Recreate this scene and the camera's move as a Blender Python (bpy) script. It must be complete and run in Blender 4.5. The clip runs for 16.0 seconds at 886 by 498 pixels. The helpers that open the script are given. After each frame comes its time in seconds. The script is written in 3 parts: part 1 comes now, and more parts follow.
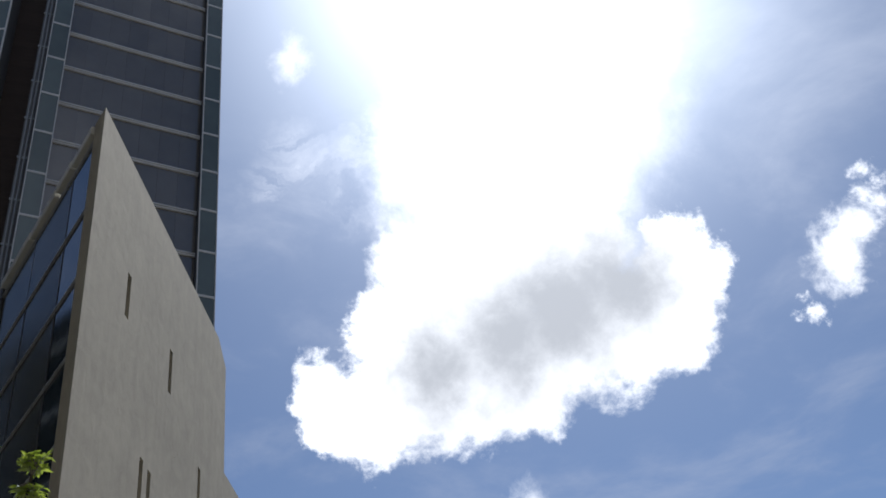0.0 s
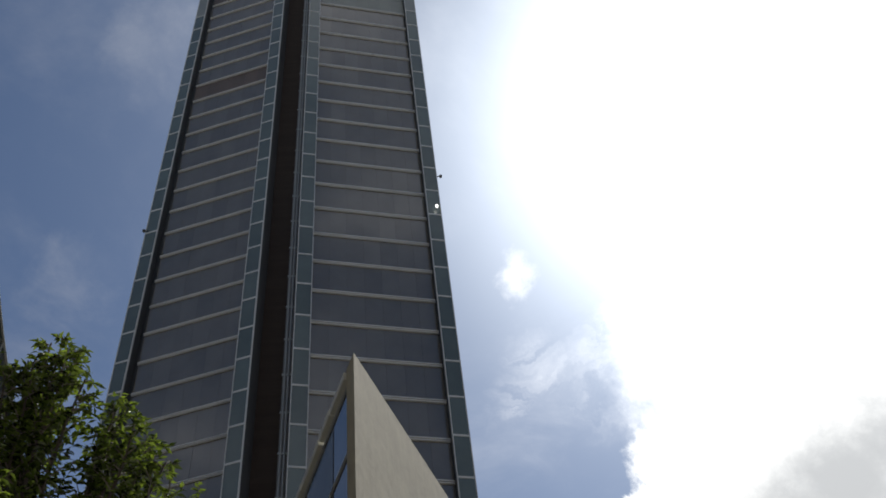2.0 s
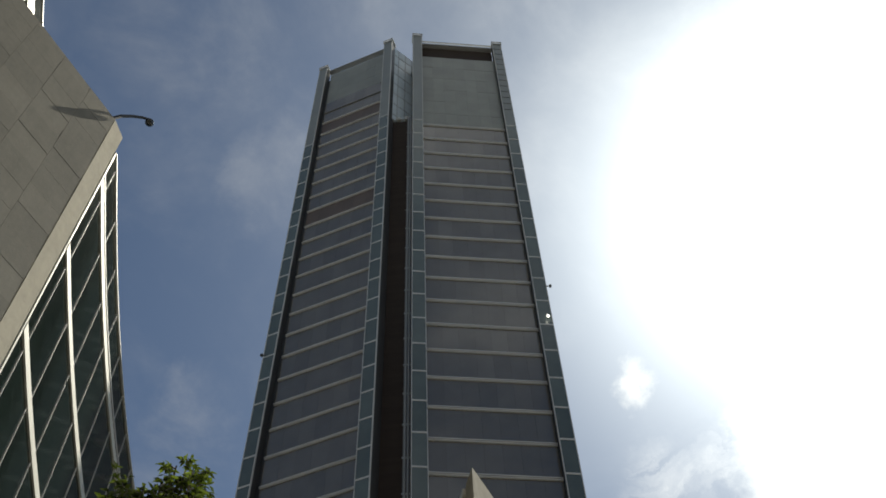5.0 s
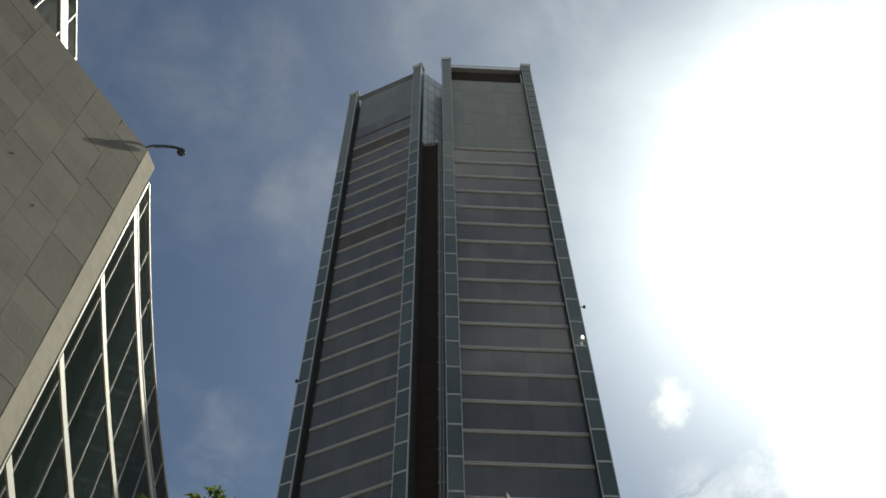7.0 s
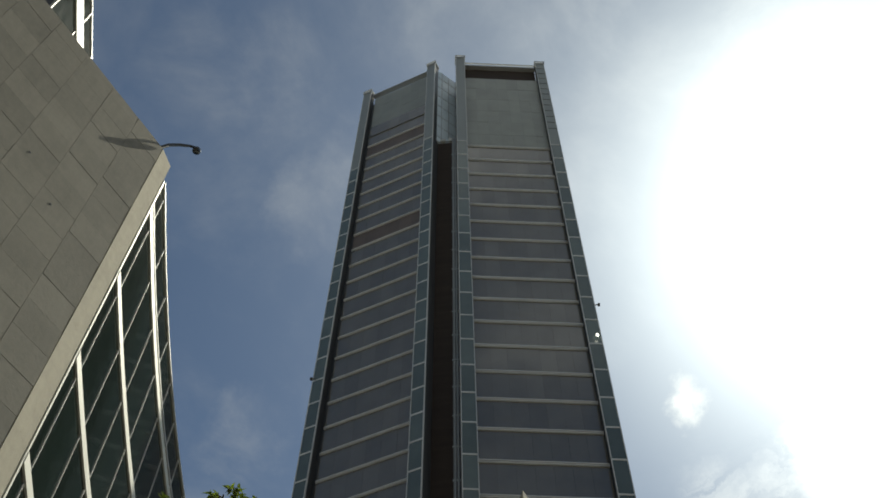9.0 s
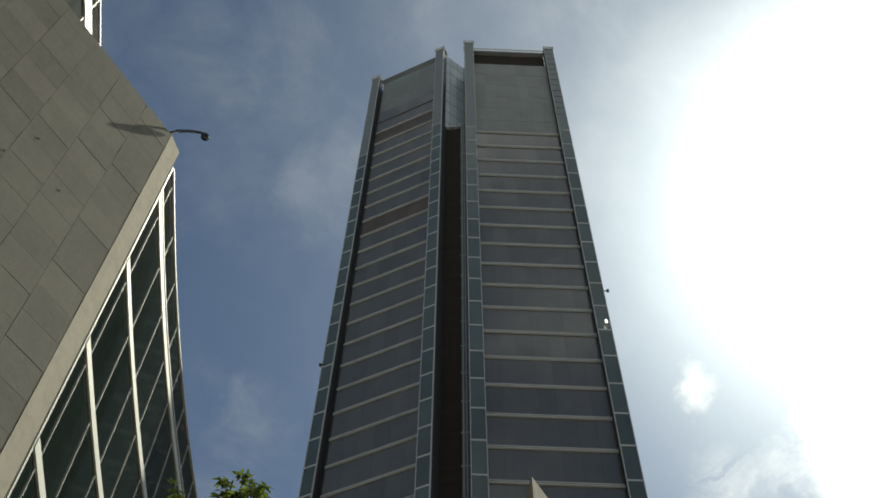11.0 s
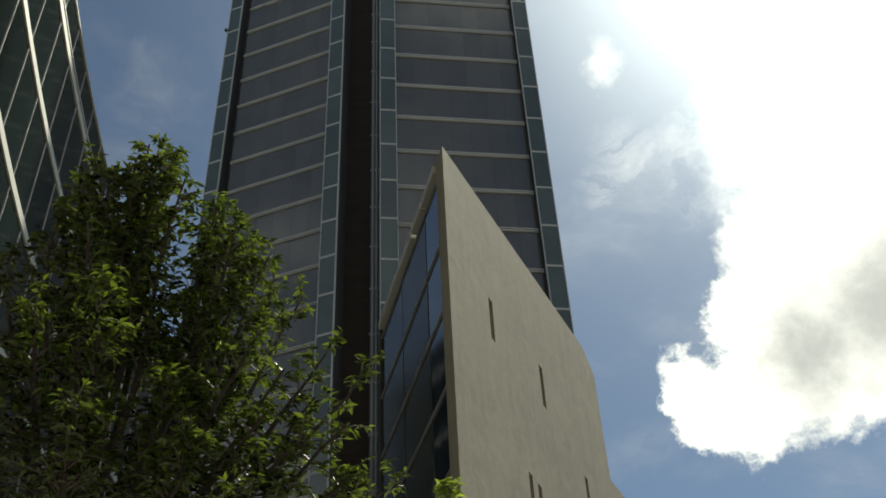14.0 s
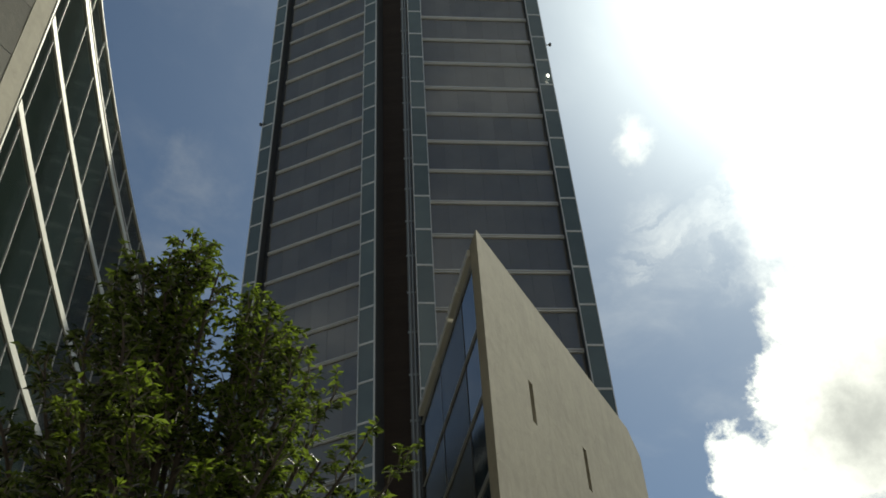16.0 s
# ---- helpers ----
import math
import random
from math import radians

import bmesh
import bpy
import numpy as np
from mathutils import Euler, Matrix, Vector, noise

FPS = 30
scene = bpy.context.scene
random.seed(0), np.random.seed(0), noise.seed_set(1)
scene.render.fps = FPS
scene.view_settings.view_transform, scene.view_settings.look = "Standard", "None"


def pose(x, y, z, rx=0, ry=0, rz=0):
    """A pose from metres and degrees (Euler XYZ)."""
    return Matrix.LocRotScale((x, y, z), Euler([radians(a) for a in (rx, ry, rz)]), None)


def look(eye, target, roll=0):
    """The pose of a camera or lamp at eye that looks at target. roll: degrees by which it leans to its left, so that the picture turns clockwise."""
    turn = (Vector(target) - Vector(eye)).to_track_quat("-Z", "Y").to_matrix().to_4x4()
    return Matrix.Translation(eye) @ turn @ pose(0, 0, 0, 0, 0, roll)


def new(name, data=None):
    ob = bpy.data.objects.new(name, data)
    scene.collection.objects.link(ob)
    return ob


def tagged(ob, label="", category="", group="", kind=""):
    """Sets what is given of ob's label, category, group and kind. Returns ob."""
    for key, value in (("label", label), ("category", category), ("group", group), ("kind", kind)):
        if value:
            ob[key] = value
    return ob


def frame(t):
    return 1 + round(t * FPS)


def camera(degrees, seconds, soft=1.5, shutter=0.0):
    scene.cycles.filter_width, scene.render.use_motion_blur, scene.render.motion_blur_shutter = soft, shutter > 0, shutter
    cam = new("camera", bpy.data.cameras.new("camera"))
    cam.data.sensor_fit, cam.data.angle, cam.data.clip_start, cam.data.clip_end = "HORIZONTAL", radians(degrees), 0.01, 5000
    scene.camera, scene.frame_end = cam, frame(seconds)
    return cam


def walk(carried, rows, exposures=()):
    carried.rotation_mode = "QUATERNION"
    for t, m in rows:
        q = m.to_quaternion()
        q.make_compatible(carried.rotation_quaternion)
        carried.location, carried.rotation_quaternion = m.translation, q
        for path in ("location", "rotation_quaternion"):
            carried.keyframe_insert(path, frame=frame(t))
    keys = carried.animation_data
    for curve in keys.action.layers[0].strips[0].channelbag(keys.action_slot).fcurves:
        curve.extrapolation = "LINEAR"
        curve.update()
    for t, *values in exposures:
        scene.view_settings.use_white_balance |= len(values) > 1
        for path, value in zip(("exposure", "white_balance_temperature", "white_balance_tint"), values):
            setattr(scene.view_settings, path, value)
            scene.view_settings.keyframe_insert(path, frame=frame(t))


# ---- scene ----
# ---- camera ----
cam = camera(46.6, 16.0, soft=1.7)
PATH = [
    (0, pose(0.024, -0.001, 1.603, 127.76, 6.52, -19.93)),
    (0.5, pose(0.018, -0.013, 1.598, 132.10, 6.56, -17.02)),
    (1, pose(0.013, -0.027, 1.594, 135.52, 6.19, -12.47)),
    (1.5, pose(0.011, -0.042, 1.588, 138.73, 6.13, -7.48)),
    (2, pose(-0.009, -0.045, 1.573, 140.82, 4.50, -3.49)),
    (2.5, pose(-0.021, -0.065, 1.564, 143.09, 3.41, -2.05)),
    (3, pose(-0.021, -0.060, 1.552, 144.91, 2.74, -1.08)),
    (3.5, pose(-0.017, -0.058, 1.542, 146.16, 2.59, 0.48)),
    (4, pose(-0.002, -0.044, 1.531, 147.13, 1.71, 1.71)),
    (4.5, pose(0.001, -0.040, 1.525, 147.08, 1.51, 2.20)),
    (5, pose(-0.005, -0.035, 1.521, 147.41, 1.31, 2.58)),
    (5.2, pose(-0.011, -0.034, 1.523, 147.73, 1.22, 2.85)),
    (7.3, pose(0.069, 0.005, 1.605, 148.77, 0.23, 4.51)),
    (7.5, pose(0.067, 0.009, 1.606, 148.84, 0.10, 4.19)),
    (8, pose(0.065, 0.010, 1.609, 149.06, -0.08, 4.15)),
    (8.5, pose(0.049, 0.003, 1.601, 148.97, -0.11, 4.40)),
    (9, pose(0.027, -0.002, 1.612, 148.59, -0.30, 4.94)),
    (9.5, pose(0.032, 0.009, 1.632, 147.99, -0.53, 5.30)),
    (10, pose(0.032, 0.021, 1.659, 147.84, -0.72, 5.21)),
    (12.3, pose(0.001, 0.059, 1.633, 147.66, -0.38, 5.43)),
    (12.5, pose(0.008, 0.067, 1.628, 145.16, 0.15, 5.77)),
    (13, pose(-0.039, 0.059, 1.606, 138.74, 2.38, 3.84)),
    (13.5, pose(-0.072, 0.023, 1.633, 132.38, 2.48, 1.83)),
    (14, pose(-0.068, 0.027, 1.636, 129.57, 2.26, 0.99)),
    (14.5, pose(-0.050, 0.038, 1.630, 128.16, 2.31, 1.56)),
    (15, pose(-0.041, 0.037, 1.651, 129.78, 2.76, 2.35)),
    (15.5, pose(-0.025, 0.039, 1.672, 133.23, 2.96, 3.16)),
    (16, pose(-0.034, 0.063, 1.675, 134.34, 2.43, 3.94)),
]

walk(cam, PATH, exposures=[(0.0, 0.06, 6000, 12), (1.5, 0.12, 6400, 10), (3.0, 0.13, 6600, 9), (5.0, 0.12, 6950, 5), (16.0, 0.12, 7050, 0)])

# ---- world, sun ----
SUN_AZ, SUN_EL = 34.5, 53.5          # degrees clockwise from +y, above the horizon


def heading(az, el=0.0):
    a, e = radians(az), radians(el)
    return Vector((math.sin(a) * math.cos(e), math.cos(a) * math.cos(e), math.sin(e)))


SUN_DIR = heading(SUN_AZ, SUN_EL)
sun = new("sun", bpy.data.lights.new("sun", "SUN"))
sun.data.energy, sun.data.angle, sun.data.color = 4.6, radians(0.6), (1.0, 0.95, 0.86)
sun.matrix_world = look(SUN_DIR * 300, (0, 0, 0))


class Nodes:
    """Short hand for building a node tree."""

    def __init__(self, tree):
        self.tree = tree
        tree.nodes.clear()

    def add(self, kind):
        return self.tree.nodes.new(kind)

    def feed(self, socket, value):
        if isinstance(value, bpy.types.NodeSocket):
            self.tree.links.new(value, socket)
        else:
            socket.default_value = value

    def math(self, op, a, b=0.0, c=0.0, clamp=False):
        n = self.add("ShaderNodeMath")
        n.operation, n.use_clamp = op, clamp
        for s, v in zip(n.inputs, (a, b, c)):
            self.feed(s, v)
        return n.outputs[0]

    def vec(self, op, a, b=(0, 0, 0), scale=None):
        n = self.add("ShaderNodeVectorMath")
        n.operation = op
        self.feed(n.inputs[0], a)
        self.feed(n.inputs[1], b)
        if scale is not None:
            self.feed(n.inputs["Scale"], scale)
        return n.outputs["Value"] if op in ("DOT_PRODUCT", "LENGTH", "DISTANCE") else n.outputs[0]

    def noise(self, vector, scale, detail=4.0, rough=0.55, distort=0.0, color=False):
        n = self.add("ShaderNodeTexNoise")
        self.feed(n.inputs["Vector"], vector)
        for key, value in (("Scale", scale), ("Detail", detail), ("Roughness", rough), ("Distortion", distort)):
            n.inputs[key].default_value = value
        return n.outputs["Color" if color else "Fac"]

    def ramp(self, value, low, high, to0=0.0, to1=1.0):
        n = self.add("ShaderNodeMapRange")
        n.interpolation_type = "SMOOTHSTEP"
        for s, v in zip(n.inputs, (value, low, high, to0, to1)):
            self.feed(s, v)
        return n.outputs[0]

    def mix(self, fac, a, b):
        n = self.add("ShaderNodeMix")
        n.data_type = "RGBA"
        self.feed(n.inputs[0], fac)
        self.feed(n.inputs[6], a if isinstance(a, bpy.types.NodeSocket) else (*a[:3], 1))
        self.feed(n.inputs[7], b if isinstance(b, bpy.types.NodeSocket) else (*b[:3], 1))
        return n.outputs[2]


def make_sky():
    world = bpy.data.worlds.new("sky")
    scene.world = world
    world.use_nodes = True
    n = Nodes(world.node_tree)
    sky = n.add("ShaderNodeTexSky")
    sky.sky_type, sky.sun_disc = "NISHITA", False
    sky.sun_elevation, sky.sun_rotation = radians(SUN_EL), radians(SUN_AZ)
    sky.altitude, sky.air_density, sky.dust_density, sky.ozone_density = 2200, 1.0, 0.6, 1.6
    d = n.add("ShaderNodeTexCoord").outputs["Generated"]
    base = n.vec("SCALE", sky.outputs[0], scale=SKY_LEVEL)
    # thin air round the sun
    toward = n.math("MAXIMUM", n.vec("DOT_PRODUCT", d, tuple(SUN_DIR)), 0.0)
    halo = n.math("MULTIPLY", n.math("POWER", toward, 60.0), 1.65)
    halo = n.math("ADD", halo, n.math("MULTIPLY", n.math("POWER", toward, 13.0), 0.33))
    # thin streaks of high cloud, on a flat layer
    parts = n.add("ShaderNodeSeparateXYZ")
    n.feed(parts.inputs[0], d)
    up = n.math("MAXIMUM", parts.outputs[2], 0.05)
    comb = n.add("ShaderNodeCombineXYZ")
    n.feed(comb.inputs[0], n.math("DIVIDE", parts.outputs[0], up))
    n.feed(comb.inputs[1], n.math("DIVIDE", parts.outputs[1], up))
    flat = comb.outputs[0]
    veil = n.noise(flat, 2.3, 7.0, 0.6, 0.3)
    veil = n.math("MULTIPLY", n.ramp(veil, 0.43, 0.80), 0.24)
    veil_light = n.math("ADD", 0.42, n.math("MULTIPLY", n.math("POWER", toward, 9.0), 0.9))
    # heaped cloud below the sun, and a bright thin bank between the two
    wob = n.vec("SUBTRACT", n.noise(d, 8.0, 8.0, 0.62, 0.2, color=True), (0.5, 0.5, 0.5))
    fine = n.vec("SUBTRACT", n.noise(d, 38.0, 5.0, 0.65, 0.2, color=True), (0.5, 0.5, 0.5))
    soft = n.vec("ADD", d, n.vec("SCALE", fine, scale=0.042))
    bent = n.vec("ADD", soft, n.vec("SCALE", wob, scale=0.13))
    mild = n.vec("ADD", soft, n.vec("SCALE", wob, scale=0.05))

    def field(where, blobs):
        out = None
        for az, el, size in blobs:
            away = n.vec("DISTANCE", where, tuple(heading(az, el)))
            one = n.math("SUBTRACT", 1.0, n.math("DIVIDE", away, math.radians(size)))
            out = one if out is None else n.math("SMOOTH_MAX", out, one, 0.2)
        return out
    heap = field(bent, CLOUDS)
    cover = n.ramp(heap, -0.05, 0.30)
    puff = n.math("MULTIPLY", n.ramp(field(mild, PUFFS), -0.1, 1.0), 0.62)
    cover = n.math("MAXIMUM", cover, puff)
    torn = n.vec("ADD", soft, n.vec("SCALE", wob, scale=0.085))
    cover = n.math("MAXIMUM", cover, n.math("MULTIPLY", n.ramp(field(torn, WISPS), -0.02, 0.7), 0.95))
    haze = n.math("MULTIPLY", n.ramp(field(bent, HAZE), -0.1, 1.0), n.ramp(n.noise(flat, 5.0, 7.0, 0.6, 0.35), 0.30, 0.75))
    veil = n.math("MAXIMUM", veil, n.math("MULTIPLY", haze, 0.27))
    # combed ice cloud at the edge of the glare
    comb_map = n.add("ShaderNodeMapping")
    n.feed(comb_map.inputs[0], n.vec("ADD", flat, n.vec("SCALE", wob, scale=0.35)))
    comb_map.inputs["Rotation"].default_value = (0, 0, radians(35))
    comb_map.inputs["Scale"].default_value = (5.0, 14.0, 1.0)
    combed = n.ramp(n.noise(comb_map.outputs[0], 1.0, 6.0, 0.55, 0.6), 0.35, 0.85)
    feather = n.math("MULTIPLY", n.ramp(field(mild, FEATHER), 0.0, 1.0), combed)
    veil = n.math("MAXIMUM", veil, n.math("MULTIPLY", feather, 0.5))
    # unseen broken cloud added behind the viewer, to vary the tower glass reflections
    rear = n.ramp(parts.outputs[1], -0.05, -0.3)
    broken = n.math("MULTIPLY", n.ramp(n.noise(flat, 1.7, 7.0, 0.6, 0.4), 0.44, 0.72), rear)
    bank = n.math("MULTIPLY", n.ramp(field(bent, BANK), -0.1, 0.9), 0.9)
    thick = n.ramp(n.math("ADD", field(mild, SHADE), n.math("MULTIPLY", n.math("SUBTRACT", n.noise(d, 11.0, 7.0, 0.6), 0.5), 1.5)), -0.25, 0.95)
    heap_colour = n.mix(thick, (1.35, 1.35, 1.33), (0.54, 0.55, 0.56))
    total = n.mix(n.math("MULTIPLY", veil, 1.0), base, n.vec("SCALE", (1.0, 1.0, 1.02), scale=veil_light))
    total = n.mix(n.math("MULTIPLY", broken, 0.6), total, (0.72, 0.72, 0.73))
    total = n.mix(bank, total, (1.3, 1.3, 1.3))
    total = n.mix(cover, total, heap_colour)
    total = n.vec("ADD", total, n.vec("SCALE", (0.93, 0.99, 1.03), scale=n.math("MULTIPLY", halo, n.math("SUBTRACT", 1.0, n.math("MULTIPLY", cover, 0.7)))))
    bg = n.add("ShaderNodeBackground")
    n.feed(bg.inputs[0], total)
    n.tree.links.new(bg.outputs[0], n.add("ShaderNodeOutputWorld").inputs[0])


SKY_LEVEL = 0.073
# heading, height and half size of each billow, degrees
CLOUDS = [(16.5, 30.0, 2.6), (20.0, 29.5, 3.4), (24.5, 30.0, 4.0), (29.0, 30.8, 4.4), (34.0, 31.5, 4.3), (38.5, 32.0, 3.8), (40.5, 33.9, 2.4),
          (39.5, 35.2, 1.8), (21.4, 33.4, 2.2), (25.5, 36.0, 4.5), (32.0, 37.0, 4.5)]
WISPS = [(49.9, 31.3, 2.0), (50.3, 32.3, 1.9), (52.2, 33.1, 1.3), (53.1, 34.8, 1.0), (47.0, 29.7, 0.9)]
PUFFS = [(15.0, 48.4, 1.5), (28.0, 22.8, 1.6)]
FEATHER = [(15.0, 43.2, 3.4), (19.0, 42.0, 4.2), (22.5, 43.5, 4.5), (12.8, 41.8, 2.6)]
HAZE = [(-15.5, 61.8, 4.5), (-19.0, 60.8, 4.0), (-21.0, 46.4, 3.0), (-34.0, 66.5, 7.0), (14.0, 40.0, 4.0), (15.0, 70.0, 9.0), (-10.0, 74.0, 9.0), (38.0, 66.0, 7.0)]
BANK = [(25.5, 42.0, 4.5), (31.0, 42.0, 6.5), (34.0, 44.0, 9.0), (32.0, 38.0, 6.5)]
SHADE = [(24.0, 30.8, 4.5), (28.0, 31.8, 5.5), (32.0, 32.8, 5.5), (36.0, 34.0, 4.6)]
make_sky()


# ---- materials ----
def material(name, colour, rough=0.6, metal=0.0, vary=0.12, grain=8.0, bump=0.0, bump_scale=60.0, streak=0.0, random=0.0, spec=0.5, second=None):
    m = bpy.data.materials.new(name)
    m.use_nodes = True
    n = Nodes(m.node_tree)
    out = n.add("ShaderNodeOutputMaterial")
    b = n.add("ShaderNodeBsdfPrincipled")
    n.tree.links.new(b.outputs[0], out.inputs[0])
    p = n.add("ShaderNodeNewGeometry").outputs["Position"]
    large = n.noise(p, grain * 0.12, 5.0, 0.6)
    small = n.noise(p, grain, 6.0, 0.65)
    tone = n.math("ADD", n.math("MULTIPLY", n.math("SUBTRACT", large, 0.5), 2.2 * vary), n.math("MULTIPLY", n.math("SUBTRACT", small, 0.5), 1.6 * vary))
    if streak:
        tall = n.add("ShaderNodeMapping")
        n.feed(tall.inputs[0], p)
        tall.inputs["Scale"].default_value = (1.6, 1.6, 0.07)
        run = n.noise(tall.outputs[0], 3.0, 5.0, 0.6)
        tone = n.math("ADD", tone, n.math("MULTIPLY", n.math("SUBTRACT", run, 0.5), streak))
    if random:
        tone = n.math("ADD", tone, n.math("MULTIPLY", n.math("SUBTRACT", n.add("ShaderNodeObjectInfo").outputs["Random"], 0.5), random))
    base = n.mix(n.ramp(large, 0.35, 0.65), colour, second) if second else n.mix(0.0, colour, colour)
    shade = n.vec("SCALE", base, scale=n.math("MAXIMUM", n.math("ADD", 1.0, tone), 0.15))
    n.feed(b.inputs["Base Color"], shade)
    n.feed(b.inputs["Roughness"], n.math("ADD", rough, n.math("MULTIPLY", n.math("SUBTRACT", small, 0.5), 0.2), clamp=True))
    b.inputs["Metallic"].default_value = metal
    b.inputs["Specular IOR Level"].default_value = spec
    if bump:
        k = n.add("ShaderNodeBump")
        k.inputs["Strength"].default_value, k.inputs["Distance"].default_value = bump, 0.02
        n.feed(k.inputs["Height"], n.noise(p, bump_scale, 5.0, 0.65))
        n.tree.links.new(k.outputs[0], b.inputs["Normal"])
    return m


def glazing(name, colour, rough=0.08, coat=0.5, wave=0.05, random=0.25, ior=1.6):
    """Coated dark glass: a tinted body with a mirror-like skin, each pane slightly uneven."""
    m = bpy.data.materials.new(name)
    m.use_nodes = True
    n = Nodes(m.node_tree)
    out = n.add("ShaderNodeOutputMaterial")
    b = n.add("ShaderNodeBsdfPrincipled")
    n.tree.links.new(b.outputs[0], out.inputs[0])
    p = n.add("ShaderNodeNewGeometry").outputs["Position"]
    rnd = n.add("ShaderNodeObjectInfo").outputs["Random"]
    tone = n.math("ADD", 1.0, n.math("MULTIPLY", n.math("SUBTRACT", rnd, 0.5), random))
    tone = n.math("ADD", tone, n.math("MULTIPLY", n.math("SUBTRACT", n.noise(p, 0.35, 4.0), 0.5), 0.5))
    n.feed(b.inputs["Base Color"], n.vec("SCALE", colour, scale=tone))
    n.feed(b.inputs["Roughness"], n.math("ADD", rough, n.math("MULTIPLY", n.noise(p, 2.0, 4.0), 0.06)))
    b.inputs["Specular IOR Level"].default_value = coat
    b.inputs["IOR"].default_value = ior
    k = n.add("ShaderNodeBump")
    k.inputs["Strength"].default_value, k.inputs["Distance"].default_value = wave, 0.05
    n.feed(k.inputs["Height"], n.noise(n.vec("ADD", p, n.vec("SCALE", (13.0, 7.0, 5.0), scale=rnd)), 0.8, 2.0))
    n.tree.links.new(k.outputs[0], b.inputs["Normal"])
    return m




def plaster(name, colour):
    """Hand-trowelled render: cloudy tone, faint runs of dirt, filled cracks and shallow trowel marks."""
    m = bpy.data.materials.new(name)
    m.use_nodes = True
    n = Nodes(m.node_tree)
    out = n.add("ShaderNodeOutputMaterial")
    b = n.add("ShaderNodeBsdfPrincipled")
    n.tree.links.new(b.outputs[0], out.inputs[0])
    p = n.add("ShaderNodeNewGeometry").outputs["Position"]
    cloudy = n.noise(p, 0.55, 6.0, 0.62, 0.5)
    patch = n.noise(p, 2.4, 5.0, 0.6, 0.8)
    grit = n.noise(p, 30.0, 4.0, 0.7)
    tall = n.add("ShaderNodeMapping")
    n.feed(tall.inputs[0], p)
    tall.inputs["Scale"].default_value = (1.4, 1.4, 0.1)
    run = n.noise(tall.outputs[0], 2.2, 6.0, 0.65, 0.3)
    tone = 1.0
    for what, much in ((cloudy, 0.40), (patch, 0.40), (grit, 0.16), (run, 0.28)):
        tone = n.math("ADD", tone, n.math("MULTIPLY", n.math("SUBTRACT", what, 0.5), much))
    # hairline cracks, filled paler
    seam = n.math("ABSOLUTE", n.math("SUBTRACT", n.noise(p, 0.7, 4.0, 0.6, 1.2), 0.5))
    crack = n.math("MULTIPLY", n.ramp(seam, 0.0035, 0.0), n.ramp(n.noise(p, 0.9, 2.0), 0.52, 0.62))
    col = n.mix(n.math("MULTIPLY", crack, 0.5), n.vec("SCALE", colour, scale=tone), (0.21, 0.19, 0.15))
    n.feed(b.inputs["Base Color"], col)
    b.inputs["Roughness"].default_value = 0.88
    b.inputs["Specular IOR Level"].default_value = 0.3
    k = n.add("ShaderNodeBump")
    k.inputs["Strength"].default_value, k.inputs["Distance"].default_value = 0.22, 0.02
    n.feed(k.inputs["Height"], n.math("ADD", n.math("MULTIPLY", patch, 1.8), n.math("MULTIPLY", grit, 0.22)))
    n.tree.links.new(k.outputs[0], b.inputs["Normal"])
    return m


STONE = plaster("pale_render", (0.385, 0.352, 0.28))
CLAD = material("stone_cladding", (0.218, 0.202, 0.165), 0.8, vary=0.26, grain=4.5, bump=0.35, bump_scale=9.0, streak=0.22, random=0.27)
JOINT = material("dark_joint", (0.17, 0.155, 0.125), 0.9)
# emission that stands in for a sun glint on the tower pier
GLINT = bpy.data.materials.new("glint_glow")
GLINT.use_nodes = True
GLINT.node_tree.nodes["Principled BSDF"].inputs["Emission Color"].default_value = (1.0, 0.98, 0.92, 1)
GLINT.node_tree.nodes["Principled BSDF"].inputs["Emission Strength"].default_value = 2.0
WHITE = material("white_metal", (0.60, 0.59, 0.53), 0.45, vary=0.05)
HEAD = material("grey_cladding", (0.26, 0.275, 0.265), 0.4, vary=0.15, grain=1.5)
PALE_ALU = material("pale_aluminium", (0.64, 0.63, 0.61), 0.5, vary=0.10)
DARK_ALU = material("weathered_aluminium", (0.22, 0.22, 0.215), 0.55, vary=0.12)
ALU = material("grey_aluminium", (0.42, 0.43, 0.43), 0.45, metal=0.2, vary=0.08)
DARK_METAL = material("dark_metal", (0.06, 0.06, 0.06), 0.5, vary=0.1)
SMOKED = material("smoked_dome", (0.03, 0.035, 0.04), 0.06, vary=0.02, spec=0.8)
BROWN = material("brown_louvre", (0.062, 0.046, 0.037), 0.8, vary=0.15, random=0.12, spec=0.15)
TOWER_GLASS = glazing("tower_glass", (0.158, 0.142, 0.115), 0.02, 0.7, wave=0.03, random=0.22, ior=1.9)
BROWN_GLASS = glazing("brown_glass", (0.15, 0.115, 0.095), 0.3, 0.2)
STRIP_GLASS = glazing("strip_glass", (0.130, 0.158, 0.148), 0.08, 0.55, ior=1.65)
SCREEN_GLASS = glazing("screen_glass", (0.27, 0.275, 0.235), 0.3, 0.5, wave=0.01, random=0.14)
# near-white blue base: the sky's reflection put into the glass colour
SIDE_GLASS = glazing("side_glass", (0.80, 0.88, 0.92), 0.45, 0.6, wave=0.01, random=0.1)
GREEN_GLASS = glazing("green_glass", (0.013, 0.021, 0.018), 0.05, 0.36)
BLUE_GLASS = glazing("blue_glass", (0.012, 0.016, 0.024), 0.03, 0.45)
